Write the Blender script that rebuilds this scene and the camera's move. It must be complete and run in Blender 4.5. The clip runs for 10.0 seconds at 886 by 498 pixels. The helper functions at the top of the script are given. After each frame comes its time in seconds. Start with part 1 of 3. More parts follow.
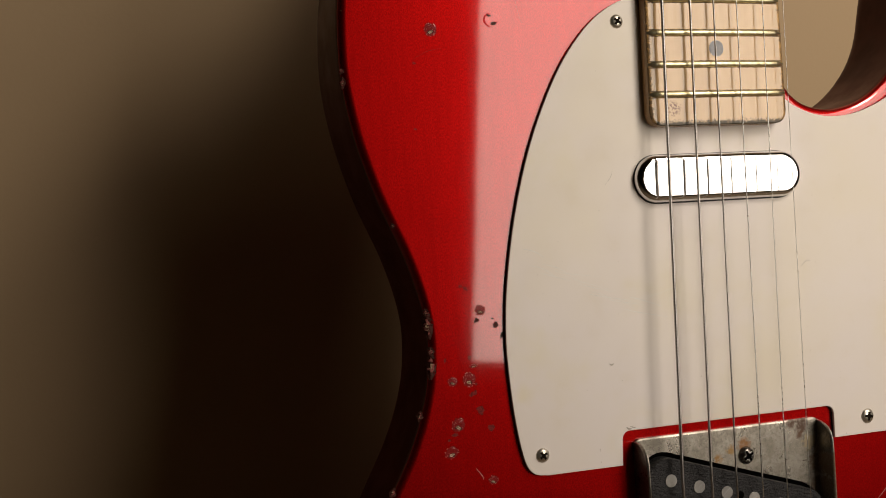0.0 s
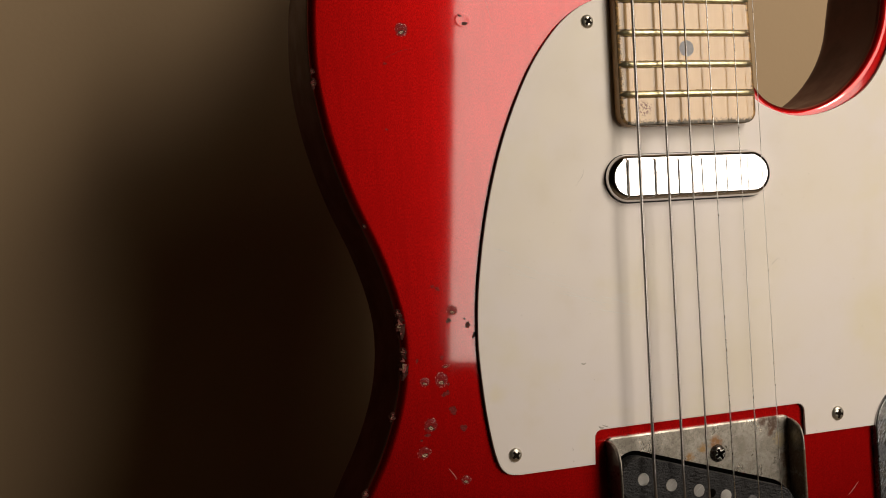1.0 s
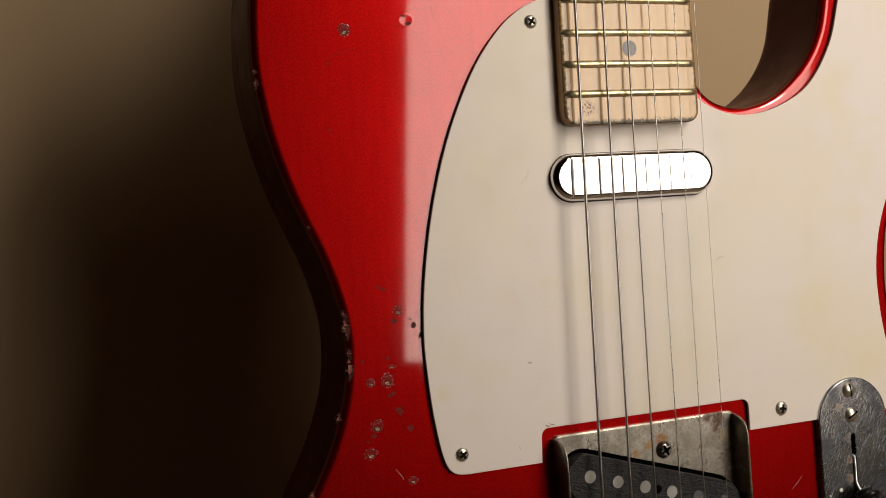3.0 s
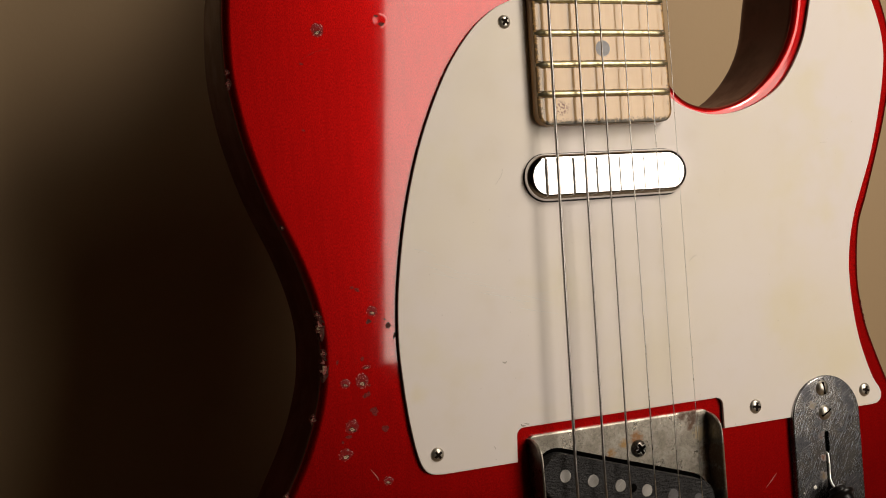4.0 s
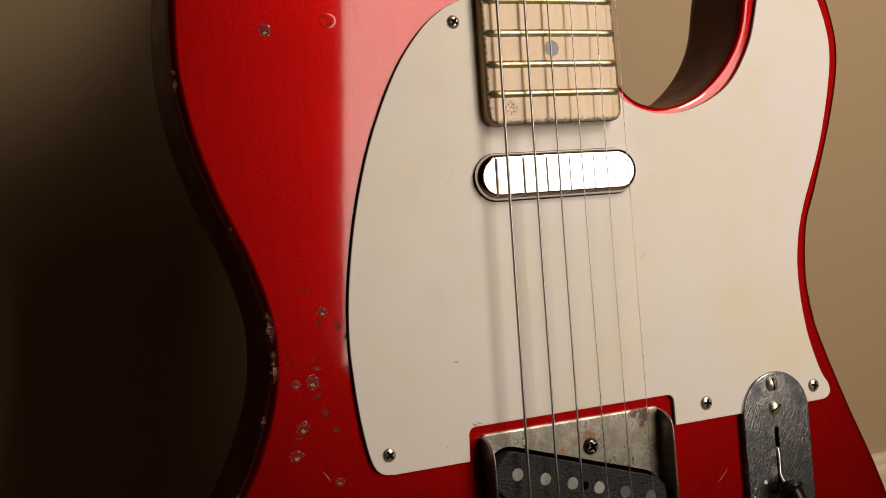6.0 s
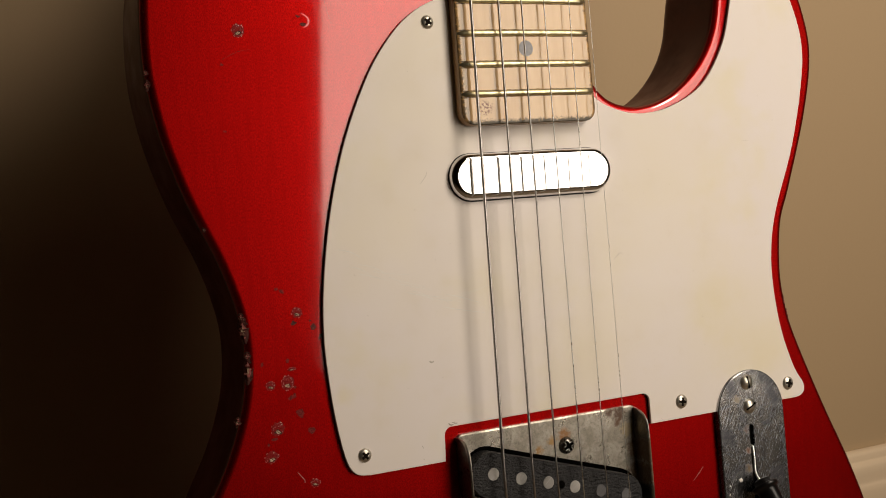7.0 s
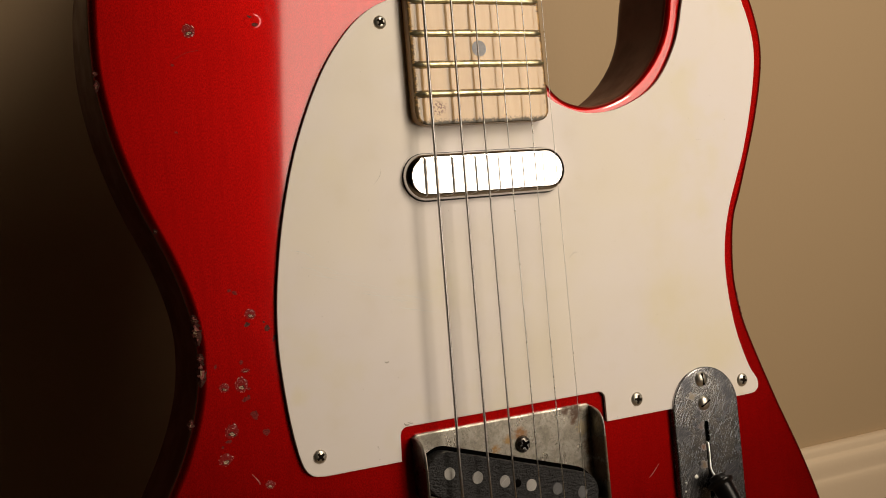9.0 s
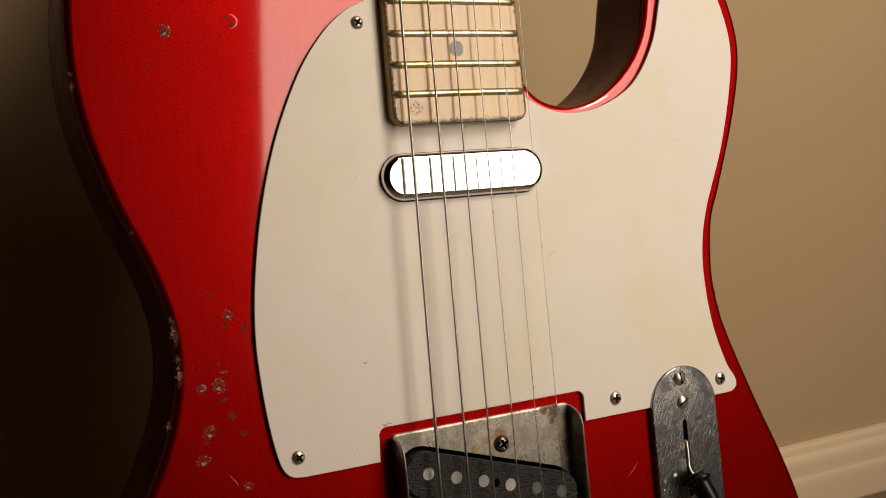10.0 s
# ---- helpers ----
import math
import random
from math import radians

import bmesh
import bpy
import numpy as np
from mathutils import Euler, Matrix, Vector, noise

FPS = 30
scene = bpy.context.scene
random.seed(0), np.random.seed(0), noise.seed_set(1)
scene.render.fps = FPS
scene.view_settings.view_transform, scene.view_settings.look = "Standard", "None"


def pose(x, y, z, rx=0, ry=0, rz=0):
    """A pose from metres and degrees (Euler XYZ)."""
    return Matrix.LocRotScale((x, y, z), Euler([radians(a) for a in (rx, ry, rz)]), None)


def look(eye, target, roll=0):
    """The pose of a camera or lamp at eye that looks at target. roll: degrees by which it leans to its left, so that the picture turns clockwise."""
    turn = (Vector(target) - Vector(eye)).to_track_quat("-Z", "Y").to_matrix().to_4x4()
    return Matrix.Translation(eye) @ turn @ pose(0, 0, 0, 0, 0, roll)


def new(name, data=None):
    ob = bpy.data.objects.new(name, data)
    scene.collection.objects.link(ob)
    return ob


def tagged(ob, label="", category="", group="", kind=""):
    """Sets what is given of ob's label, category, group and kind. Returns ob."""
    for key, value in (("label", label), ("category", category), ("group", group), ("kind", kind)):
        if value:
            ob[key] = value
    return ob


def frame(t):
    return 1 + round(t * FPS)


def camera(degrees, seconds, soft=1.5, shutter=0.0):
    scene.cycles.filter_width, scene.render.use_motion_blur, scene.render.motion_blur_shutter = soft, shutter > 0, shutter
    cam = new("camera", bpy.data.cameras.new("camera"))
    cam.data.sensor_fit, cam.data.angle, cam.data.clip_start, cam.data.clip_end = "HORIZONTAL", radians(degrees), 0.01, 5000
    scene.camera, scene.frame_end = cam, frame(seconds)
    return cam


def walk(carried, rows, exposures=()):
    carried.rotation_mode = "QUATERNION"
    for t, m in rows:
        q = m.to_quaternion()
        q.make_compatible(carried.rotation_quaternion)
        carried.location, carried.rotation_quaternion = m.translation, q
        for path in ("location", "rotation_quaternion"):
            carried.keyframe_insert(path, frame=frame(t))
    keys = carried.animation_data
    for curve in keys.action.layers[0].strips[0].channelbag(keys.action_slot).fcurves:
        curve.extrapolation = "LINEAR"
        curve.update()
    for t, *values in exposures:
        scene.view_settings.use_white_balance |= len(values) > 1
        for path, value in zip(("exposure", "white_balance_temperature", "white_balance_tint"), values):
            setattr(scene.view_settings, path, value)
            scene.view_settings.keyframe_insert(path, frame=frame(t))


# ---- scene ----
cam = camera(44.25, 10.0, soft=1.0)


def view(x, y, z, yaw, pitch, roll):
    """A camera pose from its place, its turn to the left, its tilt up and its lean."""
    return pose(x, y, z, 90 + pitch, 0, yaw) @ pose(0, 0, 0, 0, 0, roll)


PATH = [
    (0, -0.22475, -0.32389, 0.33498, -18.306, -12.042, 0.410),
    (0.5, -0.22366, -0.32416, 0.33509, -18.890, -12.052, 0.415),
    (1, -0.22256, -0.32448, 0.33516, -19.466, -12.050, 0.420),
    (1.5, -0.22145, -0.32483, 0.33520, -20.046, -12.050, 0.422),
    (2, -0.22032, -0.32522, 0.33522, -20.615, -12.044, 0.420),
    (2.5, -0.21919, -0.32565, 0.33521, -21.150, -12.036, 0.414),
    (4, -0.21580, -0.32707, 0.33504, -22.658, -11.984, 0.387),
    (4.5, -0.21469, -0.32759, 0.33495, -23.160, -11.966, 0.375),
    (5, -0.21359, -0.32813, 0.33484, -23.621, -11.947, 0.362),
    (5.5, -0.21250, -0.32867, 0.33471, -24.080, -11.919, 0.349),
    (7, -0.20938, -0.33036, 0.33425, -25.568, -11.833, 0.306),
    (7.5, -0.20840, -0.33092, 0.33407, -26.030, -11.803, 0.291),
    (8, -0.20746, -0.33148, 0.33389, -26.480, -11.772, 0.276),
    (8.5, -0.20655, -0.33204, 0.33371, -26.930, -11.740, 0.260),
    (9, -0.20569, -0.33258, 0.33352, -27.370, -11.707, 0.243),
    (9.5, -0.20487, -0.33311, 0.33333, -27.815, -11.673, 0.226),
    (10, -0.20411, -0.33363, 0.33314, -28.268, -11.639, 0.215),
]
# the clip's own white balance drifts warmer as the wall comes into view
walk(cam, [(t, view(*row)) for t, *row in PATH],
     exposures=[(0, -0.02, 6480, 10), (2.5, -0.02, 6480, 10), (5, -0.02, 6550, 10), (7.5, -0.02, 6750, 10), (10, 0.0, 6980, 10)])

# ---- light: one large softbox in front of the guitar, a dim room round it ----
FLOOR_TO_SCREW = 0.1775           # height of the bridge screw, the guitar's own origin
LEAN = 12.4                       # degrees by which the guitar leans back to the wall
GUITAR = pose(0, 0, FLOOR_TO_SCREW, -LEAN, 0, 0)
WALL_Y = 0.180

world = bpy.data.worlds.new("dim_room")
world.use_nodes = True
world.node_tree.nodes["Background"].inputs["Color"].default_value = (0.9, 0.75, 0.6, 1)
world.node_tree.nodes["Background"].inputs["Strength"].default_value = 0.0
scene.world = world

softbox = bpy.data.lights.new("softbox", "AREA")
softbox.shape, softbox.size, softbox.size_y = "RECTANGLE", 0.4245, 1.05
softbox.energy = 5.6
softbox.color = (1.0, 0.885, 0.76)
softbox_ob = new("softbox", softbox)
softbox_ob.matrix_world = GUITAR @ look((0.380, -0.625, 0.471), (0.380 - 0.259, -0.625 + 0.966, 0.471)) @ pose(0, 0, 0, 0, 0, -4.5)
# the softbox's bulb shows through its cloth as a hotter patch
hot = bpy.data.lights.new("softbox_core", "AREA")
hot.shape, hot.size, hot.size_y = "ELLIPSE", 0.15, 0.34
hot.energy = 0.53
hot.spread = radians(80)
hot.color = softbox.color
hot_ob = new("softbox_core", hot)
hot_ob.matrix_world = GUITAR @ look((0.43, -0.62, 0.64), (0.13, 0.0, 0.10))


# ---- small helpers ----
def mm(*v):
    return tuple(a * 0.001 for a in v)


def empty(name, m=None):
    ob = new(name)
    ob.empty_display_size = 0.02
    if m is not None:
        ob.matrix_world = m
    return ob


def part(name, bm, material, parent=None, label="", smooth=False):
    """Links a bmesh as one mesh object, under a thing or a part where one is given."""
    bmesh.ops.recalc_face_normals(bm, faces=bm.faces)
    if smooth:
        for f in bm.faces:
            f.smooth = True
    me = bpy.data.meshes.new(name)
    bm.to_mesh(me)
    bm.free()
    for m in material if isinstance(material, (list, tuple)) else [material]:
        me.materials.append(m)
    ob = new(name, me)
    if parent is not None:
        ob.parent = parent
    return tagged(ob, label)


def spline(pts, closed=False, n=6):
    """A smooth line through control points."""
    out, count = [], len(pts)
    for i in range(count if closed else count - 1):
        if closed:
            a, b, c, d = (Vector(pts[(i + k) % count]) for k in (-1, 0, 1, 2))
        else:
            a, b, c, d = (Vector(pts[min(max(i + k, 0), count - 1)]) for k in (-1, 0, 1, 2))
        for s in range(n):
            t = s / n
            out.append(0.5 * (2 * b + (c - a) * t + (2 * a - 5 * b + 4 * c - d) * t * t + (3 * b - a - 3 * c + d) * t ** 3))
    if not closed:
        out.append(Vector(pts[-1]))
    return [(p[0], p[1]) for p in out]


def arc(cx, cz, r, a0, a1, n=8):
    return [(cx + r * math.cos(radians(a0 + (a1 - a0) * k / n)), cz + r * math.sin(radians(a0 + (a1 - a0) * k / n))) for k in range(n + 1)]


def stadium(ax, az, bx, bz, r, n=14):
    """A slot outline round the line from a to b, counter-clockwise."""
    turn = math.degrees(math.atan2(bz - az, bx - ax))
    return arc(bx, bz, r, turn - 90, turn + 90, n) + arc(ax, az, r, turn + 90, turn + 270, n)


def inset(pts, d):
    """The outline moved inwards by d; counter-clockwise as the viewer sees it."""
    out, n = [], len(pts)
    for i in range(n):
        (x0, z0), (x, z), (x1, z1) = pts[i - 1], pts[i], pts[(i + 1) % n]
        ex, ez, fx, fz = x - x0, z - z0, x1 - x, z1 - z
        le, lf = math.hypot(ex, ez) or 1, math.hypot(fx, fz) or 1
        nx, nz = ez / le + fz / lf, -ex / le - fx / lf
        length = math.hypot(nx, nz) or 1
        out.append((x - nx / length * d, z - nz / length * d))
    return out


def slab(bm, pts, front, back, r=0.3, seg=3, rb=0.0, cap_back=True, index=0):
    """A plate with the outline pts (x, z) from depth front to depth back, its front edge rounded by r and its back edge by rb. All in mm."""
    if sum(a[0] * b[1] - b[0] * a[1] for a, b in zip(pts, pts[1:] + pts[:1])) < 0:
        pts = pts[::-1]
    levels = [(r * (1 - math.sin(radians(90 * k / seg))), front + r * (1 - math.cos(radians(90 * k / seg)))) for k in range(seg + 1)] if r else [(0, front)]
    if back - front > 10:
        levels += [(0, front + r + 0.4), (0, back - rb - 0.4)]
    levels += [(rb * (1 - math.cos(radians(90 * k / seg))), back - rb * (1 - math.sin(radians(90 * k / seg)))) for k in range(seg + 1)] if rb else [(0, back)]
    rings = [[bm.verts.new(mm(x, y, z)) for x, z in (inset(pts, d) if d else pts)] for d, y in levels]
    n = len(pts)
    for a, b in zip(rings, rings[1:]):
        for i in range(n):
            f = bm.faces.new((a[i], a[(i + 1) % n], b[(i + 1) % n], b[i]))
            f.smooth, f.material_index = True, index
    f = bm.faces.new(rings[0])
    f.material_index = index
    if cap_back:
        f = bm.faces.new(rings[-1][::-1])
        f.material_index = index
    return rings


def box(bm, x0, x1, y0, y1, z0, z1, m=None, index=0):
    vs = [bm.verts.new(mm(x, y, z)) for x in (x0, x1) for y in (y0, y1) for z in (z0, z1)]
    fs = [bm.faces.new([vs[i] for i in q]) for q in ((0, 1, 3, 2), (4, 6, 7, 5), (0, 4, 5, 1), (2, 3, 7, 6), (0, 2, 6, 4), (1, 5, 7, 3))]
    for f in fs:
        f.material_index = index
    if m is not None:
        bmesh.ops.transform(bm, matrix=m, verts=vs)
    return vs


def lathe(bm, profile, cx, cz, seg=20, index=0):
    """Turns (radius, depth) pairs round an axis that points at the viewer; the first pair is the tip."""
    rings = []
    for r, y in profile:
        rings.append([bm.verts.new(mm(cx + r * math.cos(math.tau * k / seg), y, cz + r * math.sin(math.tau * k / seg))) for k in range(seg)] if r > 0 else [bm.verts.new(mm(cx, y, cz))])
    for a, b in zip(rings, rings[1:]):
        for k in range(seg):
            if len(a) == 1:
                f = bm.faces.new((a[0], b[k], b[(k + 1) % seg]))
            elif len(b) == 1:
                f = bm.faces.new((b[0], a[(k + 1) % seg], a[k]))
            else:
                f = bm.faces.new((a[k], a[(k + 1) % seg], b[(k + 1) % seg], b[k]))
            f.smooth, f.material_index = True, index


def tube(bm, pts, r, seg=8, index=0):
    """A round wire through points in mm."""
    rings = []
    for i, p in enumerate(pts):
        d = (Vector(pts[min(i + 1, len(pts) - 1)]) - Vector(pts[max(i - 1, 0)])).normalized()
        side = d.cross(Vector((0, 1, 0)) if abs(d.y) < 0.9 else Vector((1, 0, 0))).normalized()
        up = side.cross(d)
        rings.append([bm.verts.new(mm(*(Vector(p) + r * (math.cos(math.tau * k / seg) * side + math.sin(math.tau * k / seg) * up)))) for k in range(seg)])
    for a, b in zip(rings, rings[1:]):
        for k in range(seg):
            f = bm.faces.new((a[k], a[(k + 1) % seg], b[(k + 1) % seg], b[k]))
            f.smooth, f.material_index = True, index
    for ring in (rings[0], rings[-1][::-1]):
        bm.faces.new(ring).material_index = index


# ---- materials ----
class Nodes:
    """A node material being put together."""

    def __init__(self, name, rough=0.5, metallic=0.0, coat=0.0, coat_rough=0.03, spec=0.5):
        self.m = bpy.data.materials.new(name)
        self.m.use_nodes = True
        self.t = self.m.node_tree
        self.b = self.t.nodes["Principled BSDF"]
        for key, v in (("Roughness", rough), ("Metallic", metallic), ("Coat Weight", coat), ("Coat Roughness", coat_rough), ("Specular IOR Level", spec)):
            self.b.inputs[key].default_value = v
        self.where = self.t.nodes.new("ShaderNodeTexCoord").outputs["Object"]

    def put(self, key, value):
        if hasattr(value, "is_linked"):
            self.t.links.new(value, self.b.inputs[key])
        else:
            self.b.inputs[key].default_value = (*value, 1) if isinstance(value, tuple) else value
        return self

    def stretch(self, x=1.0, y=1.0, z=1.0, turn=0.0, by=(0, 0, 0)):
        vec = self.where
        for rotation, scale in (((0, radians(turn), 0), (1, 1, 1)), ((0, 0, 0), (x, y, z))):
            n = self.t.nodes.new("ShaderNodeMapping")
            n.inputs["Scale"].default_value, n.inputs["Rotation"].default_value = scale, rotation
            self.t.links.new(vec, n.inputs["Vector"])
            vec = n.outputs["Vector"]
        n.inputs["Location"].default_value = by
        return vec

    def noise(self, scale, detail=3.0, rough=0.55, vec=None, distortion=0.0):
        n = self.t.nodes.new("ShaderNodeTexNoise")
        n.inputs["Scale"].default_value, n.inputs["Detail"].default_value = scale, detail
        n.inputs["Roughness"].default_value, n.inputs["Distortion"].default_value = rough, distortion
        self.t.links.new(vec or self.where, n.inputs["Vector"])
        return n.outputs["Fac"]

    def ramp(self, fac, a, b, low=0.0, high=1.0):
        n = self.t.nodes.new("ShaderNodeMapRange")
        n.interpolation_type = "SMOOTHSTEP"
        for key, v in (("From Min", a), ("From Max", b), ("To Min", low), ("To Max", high)):
            n.inputs[key].default_value = v
        self.t.links.new(fac, n.inputs["Value"])
        return n.outputs["Result"]

    def math(self, op, a, b=0.0, c=0.0):
        n = self.t.nodes.new("ShaderNodeMath")
        n.operation = op
        for k, v in enumerate((a, b, c)):
            if hasattr(v, "is_linked"):
                self.t.links.new(v, n.inputs[k])
            else:
                n.inputs[k].default_value = v
        return n.outputs[0]

    def mix(self, fac, a, b):
        n = self.t.nodes.new("ShaderNodeMix")
        n.data_type = "RGBA"
        for k, v in ((0, fac), (6, a), (7, b)):
            if hasattr(v, "is_linked"):
                self.t.links.new(v, n.inputs[k])
            else:
                n.inputs[k].default_value = (*v, 1) if isinstance(v, tuple) else v
        return n.outputs[2]

    def spot(self, x, z, r, soft, ragged=0.0, scale=500.0):
        """1 near a place on the face (mm), 0 past the radius r, with a ragged rim."""
        n = self.t.nodes.new("ShaderNodeVectorMath")
        n.operation = "DISTANCE"
        flat = self.t.nodes.new("ShaderNodeVectorMath")
        flat.operation = "MULTIPLY"
        flat.inputs[1].default_value = (1, 0, 1)
        self.t.links.new(self.where, flat.inputs[0])
        self.t.links.new(flat.outputs[0], n.inputs[0])
        n.inputs[1].default_value = mm(x, 0, z)
        d = n.outputs["Value"]
        if ragged:
            d = self.math("ADD", d, self.math("MULTIPLY", self.math("SUBTRACT", self.noise(scale, 4), 0.5), ragged * 0.001))
        return self.ramp(d, (r - soft) * 0.001, (r + soft) * 0.001, 1.0, 0.0)

    def axis(self, k):
        n = self.t.nodes.new("ShaderNodeSeparateXYZ")
        self.t.links.new(self.where, n.inputs[0])
        return n.outputs[k]

    def bump(self, height, strength, distance=0.0005, key="Normal"):
        n = self.t.nodes.new("ShaderNodeBump")
        n.inputs["Strength"].default_value, n.inputs["Distance"].default_value = strength, distance
        self.t.links.new(height, n.inputs["Height"])
        self.t.links.new(n.outputs["Normal"], self.b.inputs[key])
        return self


def red_lacquer():
    n = Nodes("aged_red_lacquer", rough=0.4, metallic=1.0, coat=1.0, coat_rough=0.05, spec=0.0)
    n.put("Coat IOR", 1.7)
    flake = n.noise(2700, 4, 0.8, n.stretch(1, 1, 0.5))
    weave = n.noise(420, 3, 0.6, n.stretch(1, 1, 0.12))
    cloud = n.noise(26, 3)
    c = n.mix(n.ramp(flake, 0.32, 0.68), (0.18, 0.0018, 0.0017), (0.45, 0.0045, 0.0041))
    c = n.mix(n.ramp(weave, 0.35, 0.75, 0.0, 0.4), c, (0.22, 0.0018, 0.0018))
    c = n.mix(n.ramp(cloud, 0.35, 0.75, 0.0, 0.25), c, (0.26, 0.0022, 0.002))
    n.put("Base Color", c)
    n.put("Roughness", n.ramp(cloud, 0.3, 0.8, 0.41, 0.49))
    hair = n.noise(300, 5, 0.7, n.stretch(1, 1, 0.05, 18))
    n.put("Coat Roughness", n.ramp(hair, 0.5, 0.85, 0.045, 0.09))
    n.bump(n.noise(45, 2), 0.02, 0.0004, "Coat Normal")
    return n.m


def aged_white():
    n = Nodes("aged_white_pickguard", rough=0.36, coat=0.0, spec=0.45)
    cloud = n.noise(14, 4, 0.55)
    fine = n.noise(75, 4, 0.6)
    c = n.mix(n.ramp(cloud, 0.35, 0.7), (0.81, 0.742, 0.695), (0.81, 0.735, 0.61))
    c = n.mix(n.ramp(n.noise(8, 3, 0.5, n.stretch(1, 1, 0.7, 20, (0.3, 0, 0.1))), 0.4, 0.65, 0.0, 0.8), c, (0.80, 0.74, 0.71))
    c = n.mix(n.ramp(n.noise(21, 4, 0.6, n.stretch(1, 1, 1, 0, (0.7, 0, 0.4))), 0.50, 0.75, 0.0, 0.6), c, (0.775, 0.70, 0.49))
    c = n.mix(n.ramp(fine, 0.52, 0.85, 0.0, 0.25), c, (0.72, 0.63, 0.47))
    spec = n.ramp(n.noise(760, 2, 0.5), 0.755, 0.80, 0.0, 0.4)
    c = n.mix(spec, c, (0.33, 0.28, 0.2))
    scratch = n.ramp(n.noise(230, 3, 0.7, n.stretch(0.08, 1, 1, 14)), 0.66, 0.76, 0.0, 0.3)
    c = n.mix(scratch, c, (0.8, 0.77, 0.7))
    # yellowed patches from hands and heat
    for x, z, r, soft, much in ((102, 22, 10, 9, 0.5), (84, 40, 22, 16, 0.35), (12, 30, 12, 12, 0.3), (-87, 30, 3, 3, 0.45), (60, 112, 20, 16, 0.25)):
        c = n.mix(n.math("MULTIPLY", n.spot(x, z, r, soft, 14.0, 60), much), c, (0.78, 0.69, 0.46))
    n.put("Base Color", c)
    n.put("Roughness", n.ramp(fine, 0.3, 0.8, 0.32, 0.46))
    n.bump(n.noise(60, 3), 0.08, 0.0004)
    return n.m


def plain(name, colour, rough, metallic=0.0, second=None, scale=300.0, bump=0.1, coat=0.0, stretch=None):
    n = Nodes(name, rough=rough, metallic=metallic, coat=coat)
    vec = n.stretch(*stretch) if stretch else None
    g = n.noise(scale, 4, 0.6, vec)
    n.put("Base Color", n.mix(n.ramp(g, 0.35, 0.7), colour, second or tuple(v * 0.8 for v in colour)))
    n.put("Roughness", n.ramp(g, 0.3, 0.7, rough * 0.85, min(1.0, rough * 1.2)))
    if bump:
        n.bump(g, bump, 0.0003)
    return n.m


def maple():
    n = Nodes("worn_maple", rough=0.4, coat=1.0, coat_rough=0.035)
    n.put("Coat IOR", 1.68)
    grain = n.noise(260, 4, 0.6, n.stretch(1, 1, 0.07))
    cloud = n.noise(60, 4)
    c = n.mix(n.ramp(grain, 0.3, 0.7), (0.56, 0.325, 0.105), (0.62, 0.38, 0.145))
    c = n.mix(n.ramp(cloud, 0.45, 0.8, 0.0, 0.5), c, (0.46, 0.245, 0.07))
    rim = n.math("ABSOLUTE", n.math("SUBTRACT", n.axis(0), -0.00550))
    rag = n.math("MULTIPLY", n.math("SUBTRACT", n.noise(900, 5, 0.7), 0.5), 0.006)
    dirt = n.ramp(n.math("ADD", rim, rag), 0.0264, 0.0279)
    dirt2 = n.ramp(n.math("SUBTRACT", n.axis(2), n.math("MULTIPLY", rag, 0.8)), 0.1222, 0.1236, 1.0, 0.0)
    c = n.mix(n.math("MULTIPLY", dirt, 0.85), c, (0.06, 0.038, 0.02))
    c = n.mix(n.math("MULTIPLY", dirt2, 0.92), c, (0.022, 0.021, 0.012))
    burn = n.math("MULTIPLY", n.spot(-24.6, 127.5, 2.6, 0.9, 3.2, 700), n.ramp(n.noise(1100, 2), 0.45, 0.6))
    c = n.mix(burn, c, (0.20, 0.075, 0.02))
    n.put("Base Color", c)
    n.put("Coat Weight", n.math("SUBTRACT", 1.0, n.math("MAXIMUM", n.math("MAXIMUM", dirt, dirt2), n.math("MULTIPLY", burn, 0.6))))
    n.bump(grain, 0.06, 0.0003)
    return n.m


